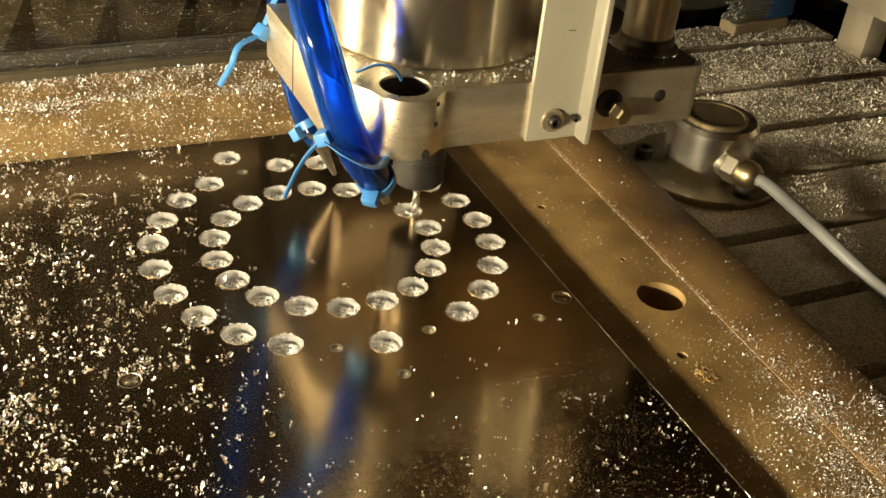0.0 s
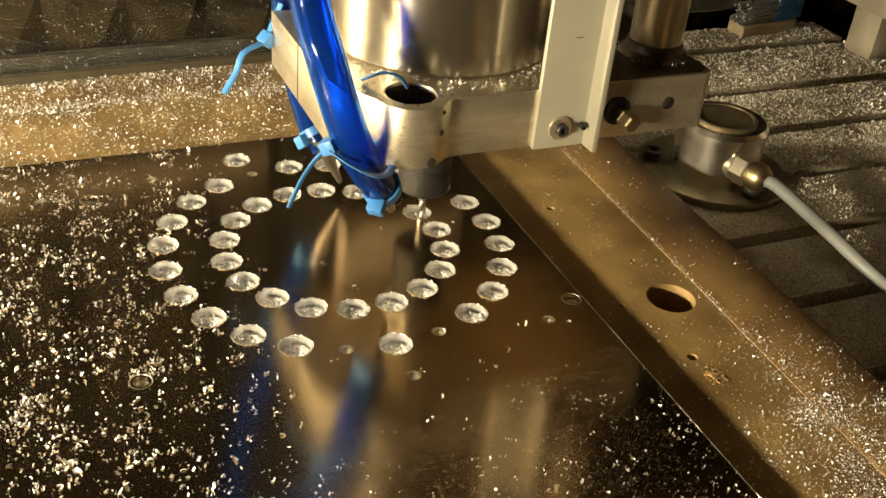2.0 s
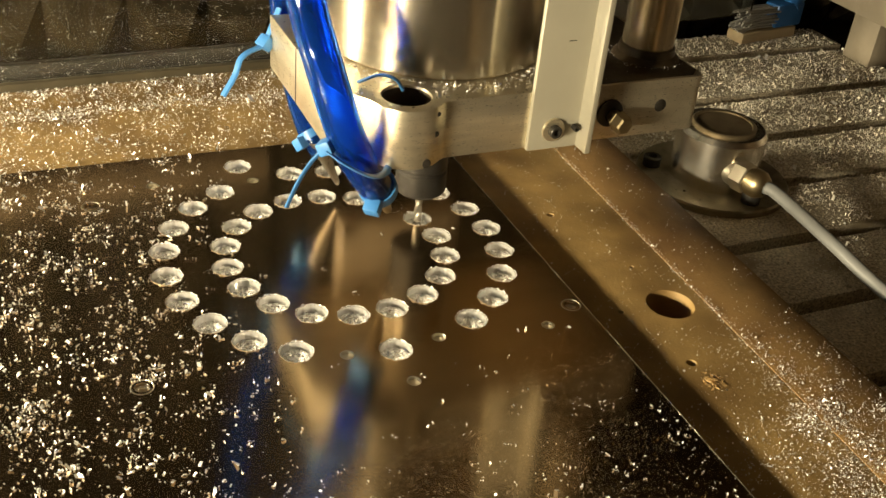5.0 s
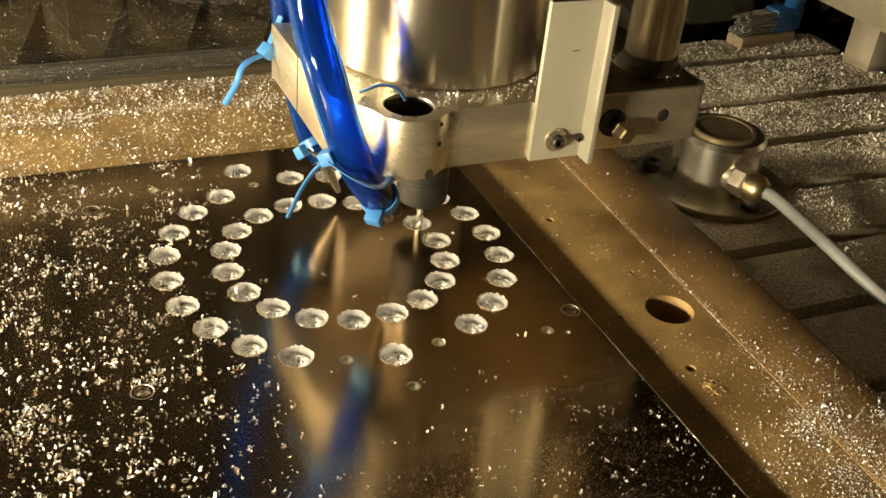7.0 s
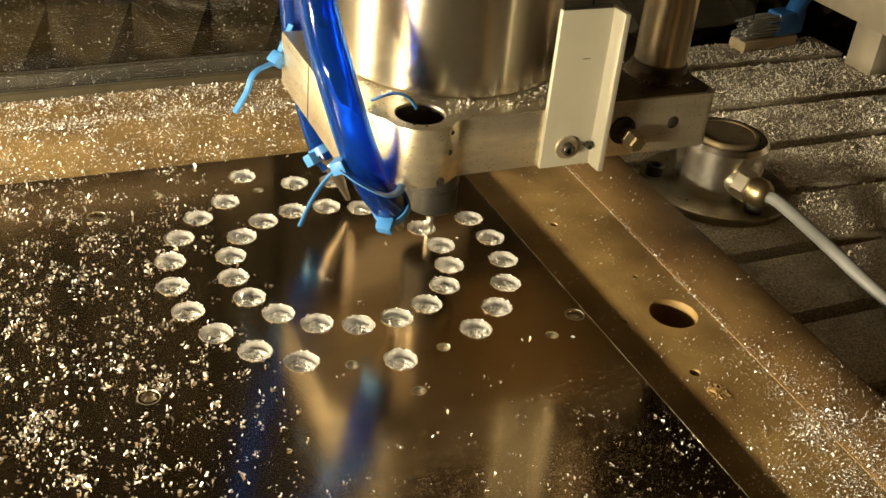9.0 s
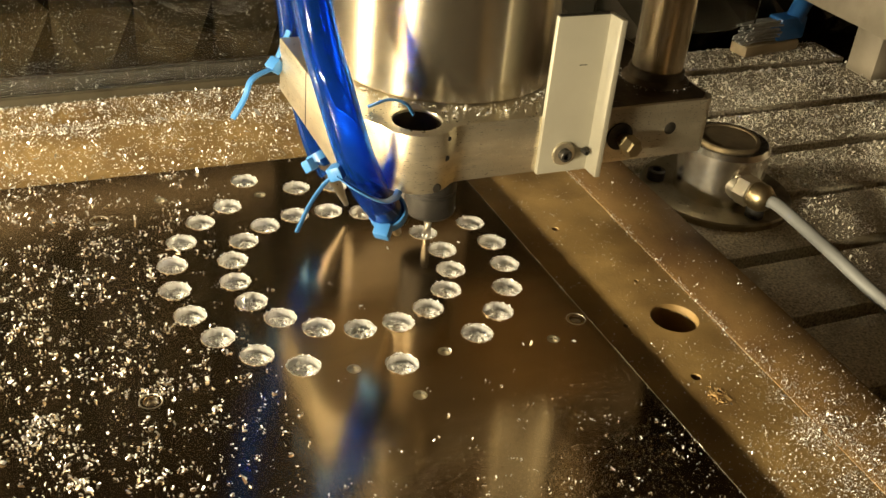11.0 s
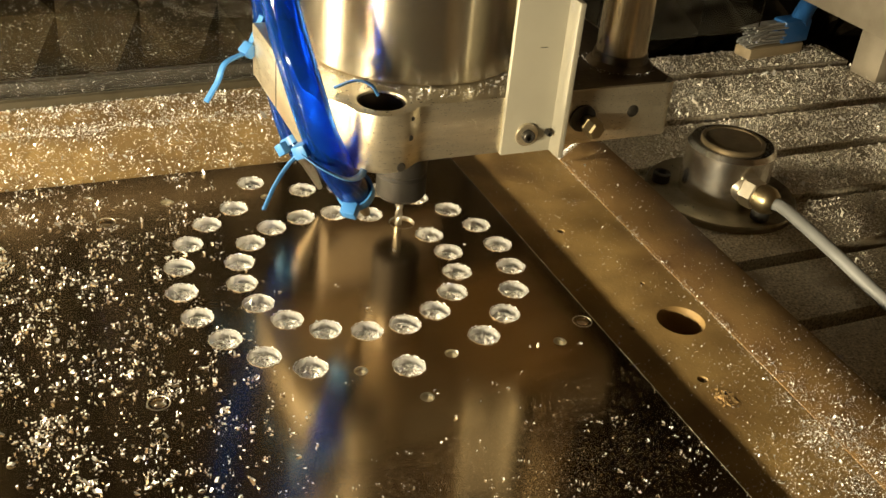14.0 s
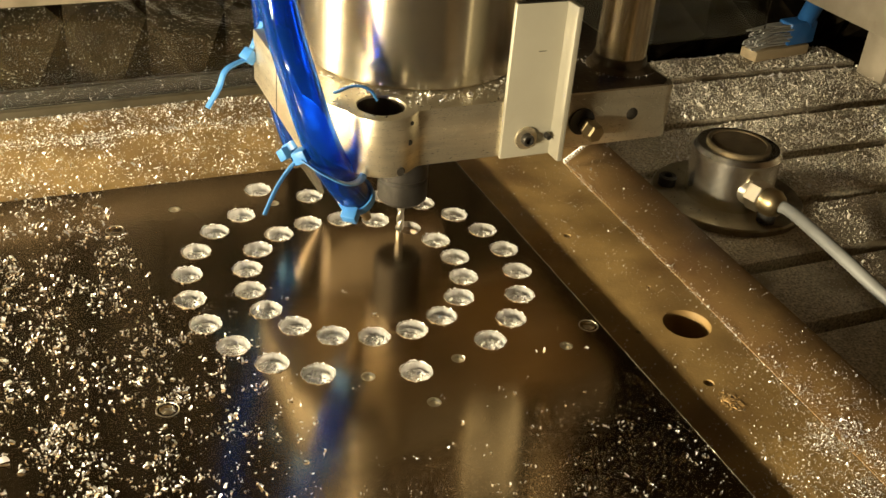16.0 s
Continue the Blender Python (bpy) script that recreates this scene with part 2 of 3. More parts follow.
# ---- the setting ----
TABLE_Z, BOARD_Z = -18.0, -3.0
R_OUT, R_IN = 60.0, 39.28


def outer(k):
    a = radians(105.19 - 15 * k)
    return R_OUT * math.cos(a), R_OUT * math.sin(a)


def inner(k):
    a = radians(100.19 - 20 * k)
    return R_IN * math.cos(a), R_IN * math.sin(a)


HOLE_R = 5.15
SCREW_F = (-77.0, -55.0)
LAST, SCREW_L = inner(3), (-78.0, 53.0)
HOLES = [outer(k) for k in range(24) if k not in (0, 12, 14)] + [inner(k) for k in range(18)] + [(-19.0, 70.4)]
PILOTS = [outer(0), outer(12), outer(14), (53.6, -62.3), (0.0, -75.8), (-54.0, 63.0)]


def workpiece():
    plate = pierced("aluminium_plate", [(-330, -360), (71.4, -360), (71.4, 85.8), (-330, 85.8)],
                    [(x, y, HOLE_R) for x, y in HOLES] + [(x, y, 1.9) for x, y in PILOTS] + [(66.8, -54.2, 2.3), (*SCREW_L, 2.3), (*SCREW_F, 2.3)], BOARD_Z, 0.0, PLATE, 0.12)
    tagged(plate, "dark mirror-like aluminium sheet with two rings of milled holes", "metal plate")
    wall = lathe([(HOLE_R - 0.16, -2.95), (HOLE_R - 0.16, -0.03)], 40)
    sleeve = part("milled_hole_wall", wall, CUT, plate, "freshly milled bright hole wall")
    floor_bm = lathe([(HOLE_R - 0.1, -2.75), (4.2, -2.8), (4.1, -2.7), (2.6, -2.72), (2.5, -2.86), (1.2, -2.8), (0, -2.9)], 36)
    bed = part("milled_hole_floor", floor_bm, FLOOR, plate, "swirled bright floor of a milled hole")
    rng = random.Random(5)
    burrs = []
    for _ in range(4):
        bm = bmesh.new()
        n = 46
        ring = []
        for k in range(n):
            a = 2 * math.pi * k / n
            jag = rng.random() ** 3
            ring.append((bm.verts.new((HOLE_R * math.cos(a), HOLE_R * math.sin(a), 0.0)),
                         bm.verts.new(((HOLE_R + 0.12 + 0.5 * jag) * math.cos(a), (HOLE_R + 0.12 + 0.5 * jag) * math.sin(a), 0.10 + 0.5 * jag * rng.random()))))
        for k in range(n):
            j = (k + 1) % n
            bm.faces.new((ring[k][0], ring[j][0], ring[j][1], ring[k][1]))
        for _ in range(10):
            a = rng.uniform(0, 6.283)
            w = rng.uniform(0.04, 0.12)
            h, o = rng.uniform(0.1, 0.5), rng.uniform(0.15, 0.7)
            q = [(math.cos(a + s * w) * (HOLE_R + d), math.sin(a + s * w) * (HOLE_R + d), z) for s, d, z in ((-1, 0, 0.02), (1, 0, 0.02), (0.6, o, h), (-0.3, o * 0.7, h * 1.2))]
            bm.faces.new([bm.verts.new(c) for c in q])
        burrs.append(part("burr", bm, CHIP, plate, "ragged bright burr round a hole", 0).data)
    bpy.data.objects.remove(bpy.data.objects["burr"])
    for o in list(plate.children):
        if o.name.startswith("burr"):
            bpy.data.objects.remove(o)
    for k, (x, y) in enumerate(HOLES):
        for nm, me in (("burr", burrs[k % 4]), ("milled_hole_wall", sleeve.data), ("milled_hole_floor", bed.data)):
            if nm == "burr" and (x, y) == LAST:
                continue
            if k == 0 and nm != "burr":
                (sleeve if nm == "milled_hole_wall" else bed).location = (x * MM, y * MM, 0)
                continue
            o = new(nm, me)
            o.parent = plate
            o.matrix_local = pose(x * MM, y * MM, 0, 0, 0, rng.uniform(0, 360))
    for x, y in PILOTS:
        part("pilot_hole_wall", lathe([(0, -0.9), (1.7, -0.8), (1.74, -0.05), (1.95, 0.05), (2.3, 0.03)], 24, (x, y, 0)), NICKEL, plate)
    # narrow raised strip, added to draw the bright highlight line of the edge
    bm = bmesh.new()
    prev = None
    for k in range(221):
        y = -360 + 445 * k / 220
        j = rng.random() ** 3
        row = [bm.verts.new(c) for c in ((71.15, y, 0.02), (71.35, y, 0.08 + 0.22 * j), (71.62 + 0.15 * j, y, -0.1))]
        if prev:
            for a in range(2):
                bm.faces.new((prev[a], row[a], row[a + 1], prev[a + 1]))
        prev = row
    part("edge_highlight", bm, STEEL, plate, "narrow raised strip that stands for the highlight along the sheet's edge", 0)
    for x, y in ((66.8, -54.2), SCREW_L, SCREW_F):
        part("countersunk_screw", lathe([(3.5, 0.03), (3.2, 0.12), (2.9, -0.3), (2.2, -1.3), (1.2, -1.3), (0.9, -1.9), (0, -1.9)], 32, (x, y, 0)), NICKEL, plate, "bright countersunk screw")
    return plate


def boards():
    lean = math.tan(radians(2.0))
    edge = lambda x, y: x + (y + 0.0) * lean
    inner_board = pierced("spoilboard", [(-330, -360), (edge(119.8, -360), -360), (edge(119.8, 142), 142), (-330, 138)],
                          [(104.6, -60.2, 8.8), (92.3, -91.0, 1.9), (92.2, 7.0, 1.6), (84.7, -59.3, 1.2), (104.1, -35.3, 1.0), (95.0, -99.6, 1.6), (-13.0, 114.0, 1.3)], TABLE_Z, BOARD_Z - 0.01, BOARD, 0.25)
    tagged(inner_board, "brown fibreboard spoilboard with drilled holes and scars", "board", kind="structure")
    side = part("outer_board", prism([(edge(120.1, -360), -360), (edge(149.6, -360), -360), (edge(149.6, 178), 178), (edge(120.1, 178), 178)], TABLE_Z, BOARD_Z + 0.3, 0.2), BOARD_DARK)
    tagged(side, "dark oiled fibreboard strip along the spoilboard", "board", kind="structure")
    back = part("outer_board", prism([(-330, 138.3), (119.0, 142.2), (119.0, 178), (-330, 172)], TABLE_Z, BOARD_Z + 0.2, 0.3), BOARD)
    tagged(back, "brown fibreboard strip covered in bright chips", "board", kind="structure")
    knot = bmesh.new()
    rng = random.Random(3)
    for _ in range(90):
        a, r = rng.uniform(0, 6.28), rng.uniform(0.2, 4.2)
        c = Vector((93.0 + r * math.cos(a), -101.0 + r * math.sin(a), BOARD_Z))
        q = [c + Vector((rng.uniform(-1, 1), rng.uniform(-1, 1), rng.uniform(0, 0.35))) for _ in range(4)]
        knot.faces.new([knot.verts.new(v) for v in q])
    tagged(part("torn_fibres", knot, FIBRE, inner_board, "torn pale fibres round a drilled scar", 0))


def table():
    t = thing("slotted_machine_table", "dark slotted machine table strewn with grey chips", "machine table", "structure")
    slots = [171, 116, 70, 27, -17, -60, -104, -150, -196]
    edges = [206] + slots + [-240]
    for a, b in zip(edges, edges[1:]):
        part("table_bar", box(-340, 398, b + 3.6, a - 3.6, TABLE_Z - 14, TABLE_Z, 0.5), IRON, t)
    part("table_base", box(-340, 398, -240, 206, TABLE_Z - 40, TABLE_Z - 13.5, 0.5), IRON, t)


def surroundings():
    # foam wall behind a clear screen
    def pyramids(nx, nz, pitch, rise, depth):
        bm = bmesh.new()
        for i in range(nx):
            for k in range(nz):
                x, z = i * pitch, k * rise
                q = [bm.verts.new(c) for c in ((x, 0, z), (x + pitch, 0, z), (x + pitch, 0, z + rise), (x, 0, z + rise))]
                s = 0.02 * pitch
                cx, cz = x + pitch / 2, z + rise / 2
                p = [bm.verts.new(c) for c in ((cx - s, -depth, cz - s), (cx + s, -depth, cz - s), (cx + s, -depth, cz + s), (cx - s, -depth, cz + s))]
                for j in range(4):
                    bm.faces.new((q[j], q[(j + 1) % 4], p[(j + 1) % 4], p[j]))
                bm.faces.new(p)
        return bm
    foam = part("acoustic_foam", pyramids(28, 12, 40, 56, 24), FOAM, None, "", 20)
    foam.matrix_world = pose(-0.478, 0.209, -0.1455, 0, 0, 2)
    tagged(foam, "dark grey pyramid acoustic foam lining the enclosure", "foam panel", kind="structure")
    wall = part("wall_back", box(-900, 900, 340, 360, -300, 900, 0), PANEL)
    tagged(wall, kind="structure")
    wall.matrix_world = pose(0, 0.03, 0, 0, 0, 2)
    tagged(part("wall_right", box(760, 780, -900, 400, -300, 900, 0), PANEL), kind="structure")
    tagged(part("wall_left", box(-1520, -1500, -1200, 400, -300, 900, 0), PANEL), kind="structure")
    # unseen panel with a sloped top edge, added behind the lamps
    side = part("added_side_panel", prism([(-1195, -302), (335, -302), (335, 303.9), (-1195, 332.3)], 0, 12, 0.5), PANEL)
    side.matrix_world = Matrix(((0, 0, 1, -0.532), (1, 0, 0, 0), (0, 1, 0, 0), (0, 0, 0, 1)))
    tagged(side, "unseen dark side panel added behind the lamps", "panel", kind="structure")
    tagged(part("floor", box(-1500, 1200, -1200, 420, -320, -300, 0), PANEL), kind="structure")
    tagged(part("ceiling", box(-1500, 1200, -1200, 420, 900, 920, 0), PANEL), kind="structure")
    tagged(part("wall_front", box(-1500, 1200, -1220, -1200, -300, 900, 0), PANEL), kind="structure")

    screen = thing("clear_screen", "clear acrylic chip screen in a grey rail", "screen", at=pose(0, 0.172, 0, 0, 0, 2.2))
    part("rail", box(-340, 120, 0, 7, TABLE_Z, 1.0, 0.6), GREY, screen)
    part("batten", box(-340, 120, 9.5, 14, TABLE_Z, 6.5, 0.6), DARK, screen, "dark batten behind the pane")
    bm = bmesh.new()
    nx, nz = 90, 12
    sheets = []
    for off in (3.0, 5.4):
        sheets.append([[bm.verts.new((-340 + 670 * i / nx, off + 5.5 * math.sin(2 * math.pi * (-340 + 670 * i / nx + 35) / 190) * min(1, k / 4) ** 1.5, 1.1 + 239 * k / nz))
                        for k in range(nz + 1)] for i in range(nx + 1)])
    for s in sheets:
        for i in range(nx):
            for k in range(nz):
                bm.faces.new((s[i][k], s[i + 1][k], s[i + 1][k + 1], s[i][k + 1]))
    rim = [(i, 0) for i in range(nx)] + [(nx, k) for k in range(nz)] + [(i, nz) for i in range(nx, 0, -1)] + [(0, k) for k in range(nz, 0, -1)]
    for (i, k), (i2, k2) in zip(rim, rim[1:] + rim[:1]):
        bm.faces.new((sheets[0][i][k], sheets[0][i2][k2], sheets[1][i2][k2], sheets[1][i][k]))
    pane = part("acrylic_pane", bm, PERSPEX, screen, "clear flexed acrylic pane")
    pane.visible_shadow = False
    rng = np.random.default_rng(12)
    n = 9000
    x, z = rng.uniform(-230, 60, n), 1.5 + 105 * rng.random(n) ** 1.3
    w = np.minimum(1, (z - 1.1) / 79.7) ** 1.5
    pts = np.c_[x, 2.75 + 5.5 * np.sin(2 * np.pi * (x + 35) / 190) * w, z]
    dust = chips("dust_speck", n, lambda r, m: pts, 0.29, CHIP, "", 13)
    dust.parent = screen
    for key in ("category", "kind"):
        del dust[key]
    part("top_rail", box(-340, 20, -4, 8, 50.5, 64, 0.6), GREY_LIGHT, screen)


def sensor():
    s = thing("tool_length_sensor", "machined steel tool length sensor with cable on the table", "sensor", at=pose(0.1972, 0.0388, TABLE_Z * MM, 0, 0, 0))
    part("flange", lathe([(0, 0), (35.5, 0), (35.5, 2.4), (34.8, 3.2), (0, 3.2)], 56), FLANGE, s, "oily steel base flange")
    part("barrel", lathe([(0, 3), (20.2, 3), (20.2, 26.2), (18.6, 28.4), (0, 28.4)], 56), CHROME, s)
    part("button", lathe([(14.6, 28.2), (14.6, 29.3), (14.0, 29.8), (12.8, 29.7), (12.5, 29.2), (0, 29.2)], 48), BUTTON, s, "worn dark contact button")
    for a in (150, 30, 270):
        x, y = 28.5 * math.cos(radians(a)), 28.5 * math.sin(radians(a))
        part("cap_screw", lathe([(0, 4), (4.2, 4), (4.2, 8.2), (3.7, 8.7), (2.2, 8.7), (2.2, 6.5), (0, 6.5)], 24, (x, y, 0)), DARK, s, "black socket cap screw")
    d = Vector((0.27, -0.96, 0.0)).normalized()
    c = Vector((-4.0, -16.5, 14.0))
    g = part("cable_gland", lathe([(0, -2), (6.2, -2), (6.2, 3.0), (0, 3.0)], 28, c, d), NICKEL, s, "nickel cable gland")
    part("gland_hex", lathe([(0, 2.8), (6.4, 2.8), (7.0, 3.3), (7.0, 9.2), (6.4, 9.8), (0, 9.8)], 6, c, d), NICKEL, g)
    part("gland_nut", lathe([(0, 9.5), (5.6, 9.5), (5.6, 10.6), (6.4, 11.2), (6.4, 15.5), (4.8, 18.2), (3.4, 19.0), (3.0, 18.0)], 28, c, d), BRASS, g)
    e = c + d * 17
    line = spline([e, e + d * 8, (5.2, -71, 9.6), (8.0, -110, 3.6), (12, -160, 3.0), (17, -260, 3.0), (20, -380, 3.0)], 10)
    part("cable", sweep(line, 2.8, 16), CABLE, s, "smooth grey sensor cable")


# ---- the milling head, keyed as one ----
def head():
    h = thing("milling_head", "steel milling spindle in an aluminium clamp block with blue air hoses", "milling spindle", at=pose(0.0369, 0.0136, 0))
    # spindle
    part("spindle_body", lathe([(0, 72.2), (38.0, 72.2), (39.0, 73.2), (39.0, 330), (0, 330)], 96), STEEL, h, "turned bright steel spindle body")
    part("spindle_nose", lathe([(0, 36), (11, 36), (13, 38), (13, 60), (17, 62), (17, 72), (0, 72)], 40), STEEL, h, "steel spindle nose")
    part("collet_nut", lathe([(0, 12.2), (5.0, 12.2), (5.0, 11.4), (8.4, 11.4), (9.6, 12.8), (9.6, 20.5), (9.0, 21.2), (9.0, 22.0), (9.6, 22.6), (9.6, 35), (8.5, 36.5), (0, 36.5)], 40), DARK, h, "black steel collet nut")
    bm = lathe([(0, 6.5), (1.55, 6.5), (1.55, 13), (0, 13)], 20)
    rings = []
    for k in range(31):
        z, twist = -2.6 + 9.4 * k / 30, 0.55 * k / 30 * 2 * math.pi * 1.6
        rings.append([bm.verts.new(((0.95 + 0.6 * abs(math.cos(a)) ** 0.7) * math.cos(a + twist), (0.95 + 0.6 * abs(math.cos(a)) ** 0.7) * math.sin(a + twist), z))
                      for a in [2 * math.pi * j / 18 for j in range(18)]])
    for p, q in zip(rings, rings[1:]):
        for j in range(18):
            bm.faces.new((p[j], p[(j + 1) % 18], q[(j + 1) % 18], q[j]))
    bm.faces.new(rings[0])
    part("end_mill", bm, CARBIDE, h, "thin two-flute end mill")
    # clamp block
    outline = [(-49, 30.5), (-49, -30), (-43, -38)] + arc(-26.8, -43.9, 11.6, 190, 312, 18) + [(-17.6, -51.2), (-15.5, -50.2), (-12, -50)] + [(76, -50)] + arc(76.5, -46.5, 3.5, -90, 0, 5) + [(80, 30.5)]
    blk = pierced("clamp_block", outline, [(-26.8, -43.9, 8.1)], 52.3, 72, BLOCK, 0.4)
    blk.parent = h
    tagged(blk, "milled aluminium spindle clamp block")
    # dark brown lining in the bore, thin dark sheet over the top's right part
    part("bore_lining", lathe([(7.6, 71.2), (7.5, 71.0), (7.5, 56), (0, 55.8)], 36, (-26.8, -43.9, 0)), BROWN_FILM, blk, "dark brown inside of the bore")
    part("dark_top_film", prism([(33.6, -49.2), (75.5, -49.2), (79.2, -45.5), (79.2, 29.5), (42, 29.5), (40.5, 6), (41.5, -20), (33.6, -34)], 72.0, 72.14, 0), BROWN_FILM, blk, "dark brown film over the right of the clamp block's top")
    # uncut slit: a dark bar gives the shade inside it
    part("slit", box(-49.5, -48.6, -2.0, -1.2, 52.6, 71.8, 0), GRIME_AND_SHADE, blk)
    rng = random.Random(31)
    for cy, cz, w, hh in ((14, 66.5, 5.5, 3.2), (8, 64.0, 3.0, 4.5), (19, 60, 2.2, 2.0), (3, 67.5, 1.8, 1.5)):
        bm = bmesh.new()
        rim = [(cy + w * q * math.cos(a), cz + hh * q * math.sin(a)) for a, q in [(2 * math.pi * k / 22, rng.uniform(0.45, 1.1)) for k in range(22)]]
        face = bm.faces.new([bm.verts.new((-49.0, y, z)) for y, z in rim])
        lift = bmesh.ops.extrude_face_region(bm, geom=[face])
        bmesh.ops.translate(bm, vec=(-0.08, 0, 0), verts=[v for v in lift["geom"] if isinstance(v, bmesh.types.BMVert)])
        part("scuff", bm, WHITE, blk, "pale ragged scuff on the clamp block", 0)
    # holes are not drilled; dark discs paint the shade in them
    for x, y, z, r in ((-23.7, -55.75, 53.9, 1.4), (63.6, -50.5, 62.6, 2.3), (-20.6, -54.35, 63.0, 0.9), (-20.2, -54.15, 69.5, 0.7)):
        part("tapped_hole", lathe([(0, 0.15), (r * 0.9, 0.15), (r, 0), (r * 1.15, -0.1)], 24, (x, y + 0.12, z), (0, -1, 0)), GRIME_AND_SHADE, blk)
    part("hex_bolt", lathe([(0, 8.5), (2.8, 8.5), (3.4, 7.9), (3.4, 4.6), (3.6, 4.4), (3.6, 3.8), (2.5, 3.8), (2.5, 0), (4.2, 0), (4.2, -0.5)], 6, (44.5, -50, 61), (0.1, -1, -0.1)), BRASS, blk, "brass hex bolt")
    part("washer", lathe([(0, 1.2), (4.8, 1.2), (4.8, 0), (0, 0)], 28, (43.5, -50, 62), (0, -1, 0)), DARK, blk)
    # carriage plate that carries the clamp
    part("carriage_plate", box(-19, 34, 30.7, 42, 20, 330, 0.8), GREY_LIGHT, h, "aluminium carriage plate behind the spindle")
    # guide rod and its grimy collar
    part("guide_rod", lathe([(0, 72), (9.0, 72), (9.0, 330), (0, 330)], 48, (68.5, -30, 0)), ROD, h, "polished steel guide rod")
    part("rod_collar", lathe([(12.0, 72), (11.6, 72.8), (10.0, 74.0), (9.6, 76.5), (9.05, 77)], 40, (68.5, -30, 0)), BROWN_FILM, h, "collar caked in chips and oil")
    # angle bracket
    br = part("angle_bracket", prism([(13.2, -50.1), (13.2, -52.0), (31.2, -52.0), (31.2, -58.4), (33.2, -58.4), (33.2, -50.1)], 52.0, 105, 0.25), WHITE, h, "cream coated aluminium angle bracket")
    for x, z, r in ((21.8, 58.9, 3.4), (31.0, 59.4, 1.6)):
        y = -52.0
        if r > 2:
            part("washer", lathe([(0, 0.8), (r * 1.15, 0.8), (r * 1.2, 0), (0, 0)], 32, (x, y, z), (0, -1, 0)), BLOCK, br, "steel washer")
        part("socket_screw", lathe([(r * 0.62, 0.4), (r * 0.62, 2.6), (r * 0.55, 2.9), (r * 0.34, 2.9), (r * 0.34, 1.4), (0, 1.4)], 28, (x if r > 2 else 29.2, y, z), (0, -1, 0)), DARK, br, "black socket screw")
    part("scuff", box(22.8, 25.4, -52.1, -51.95, 88.9, 89.15, 0), GRIME_AND_SHADE, br, "short dark scuff")
    part("edge_dirt", box(13.6, 30.8, -52.0, -50.3, 104.9, 105.25, 0), GRIME_AND_SHADE, br, "dirt along the sawn top edge")
    # front hose
    line = spline([(-66, 10, 330), (-70, -8, 240), (-66, -25, 160), (-58.6, -38, 107.2), (-54.9, -48, 86.1), (-48.8, -52.0, 65.0), (-40.4, -45.5, 49.0), (-32.2, -38.5, 37.0)], 12)
    hose = part("air_hose", sweep(line, 5.7, 24, inner=4.2), TUBE, h, "translucent blue air hose")
    d = (Vector((-22.5, -27, 18.8)) - Vector((-32.2, -38.5, 37.0))).normalized()
    c = Vector((-32.2, -38.5, 37.0))
    part("hose_plug", lathe([(0, -10), (4.1, -10), (4.1, 0.3), (0, 0.3)], 24, c, d), DARK, hose)
    part("air_nozzle", lathe([(3.6, 0), (3.4, 1.5), (2.2, 5), (1.5, 14), (1.0, 14.6), (0, 14.6)], 20, c + d * 4.0, d), BRASS, hose, "brass air nozzle")
    part("cable_tie", lathe([(5.8, -3.0), (6.4, -3.0), (6.4, 1.2), (5.8, 1.2), (5.5, 0.6)], 32, c, d), TIE, hose, "light blue nylon cable tie")
    bm = box(-2.6, 2.6, -2.3, 2.3, -2.4, 2.4, 0.5)
    bmesh.ops.transform(bm, matrix=Matrix.Translation(c + d * -0.5 + Vector((-3.6, -5.6, -3.4))) @ d.to_track_quat("Z", "Y").to_matrix().to_4x4(), verts=bm.verts)
    part("tie_head", bm, TIE, hose)

    # rear hose
    line = spline([(-58, 75, 330), (-62, 62, 220), (-58, 52, 140), (-44.5, 42, 88), (-42, 37.5, 60), (-39, 32, 41.5), (-36, 26, 28.5), (-32.5, 20.5, 21.5)], 12)
    rear = part("air_hose", sweep(line, 4.6, 22, inner=3.3), TUBE, h, "translucent blue air hose")
    c2, d2 = Vector((-32.5, 20.5, 21.5)), (Vector((-25.5, 21.5, 6.0)) - Vector((-32.5, 20.5, 21.5))).normalized()
    part("air_nozzle", lathe([(3.2, -6), (3.2, 0), (2.5, 3), (1.0, 17), (0.7, 17.3), (0, 17.3)], 20, c2, d2), CARBIDE, rear, "bright metal air nozzle")

    # cable ties
    def strap(points, w=1.25, flat=0.35, parent=h, label="light blue nylon cable tie"):
        return part("cable_tie", sweep(spline(points, 8), w, 10, flat=flat), TIE, parent, label)

    def knob(at, aim, size=(2.6, 2.1, 2.3)):
        bm = box(-size[0], size[0], -size[1], size[1], -size[2], size[2], 0.5)
        bmesh.ops.transform(bm, matrix=Matrix.Translation(at) @ Vector(aim).to_track_quat("Z", "Y").to_matrix().to_4x4(), verts=bm.verts)
        return bm
    lower = strap([(-55.5, -54.5, 61.5), (-50, -58.6, 58), (-43, -59.5, 54.2), (-37.5, -56.0, 52.6), (-34.5, -52, 53)])
    part("tie_head", knob((-54.8, -52.5, 62.0), (0.6, -0.5, 0.4)), TIE, lower)
    part("tie_tail", sweep(spline([(-56, -52, 60.5), (-58.6, -50, 56.1), (-62.5, -50, 50), (-66.2, -50, 41.6)], 8), 0.9, 8, flat=0.5), TIE, lower)
    c3, d3 = Vector((-35.3, 24.9, 26.8)), Vector((0.45, -0.75, -1.0)).normalized()
    mid = part("cable_tie", lathe([(4.7, -1.6), (5.3, -1.6), (5.3, 1.6), (4.7, 1.6)], 28, c3, d3), TIE, rear, "light blue nylon cable tie")
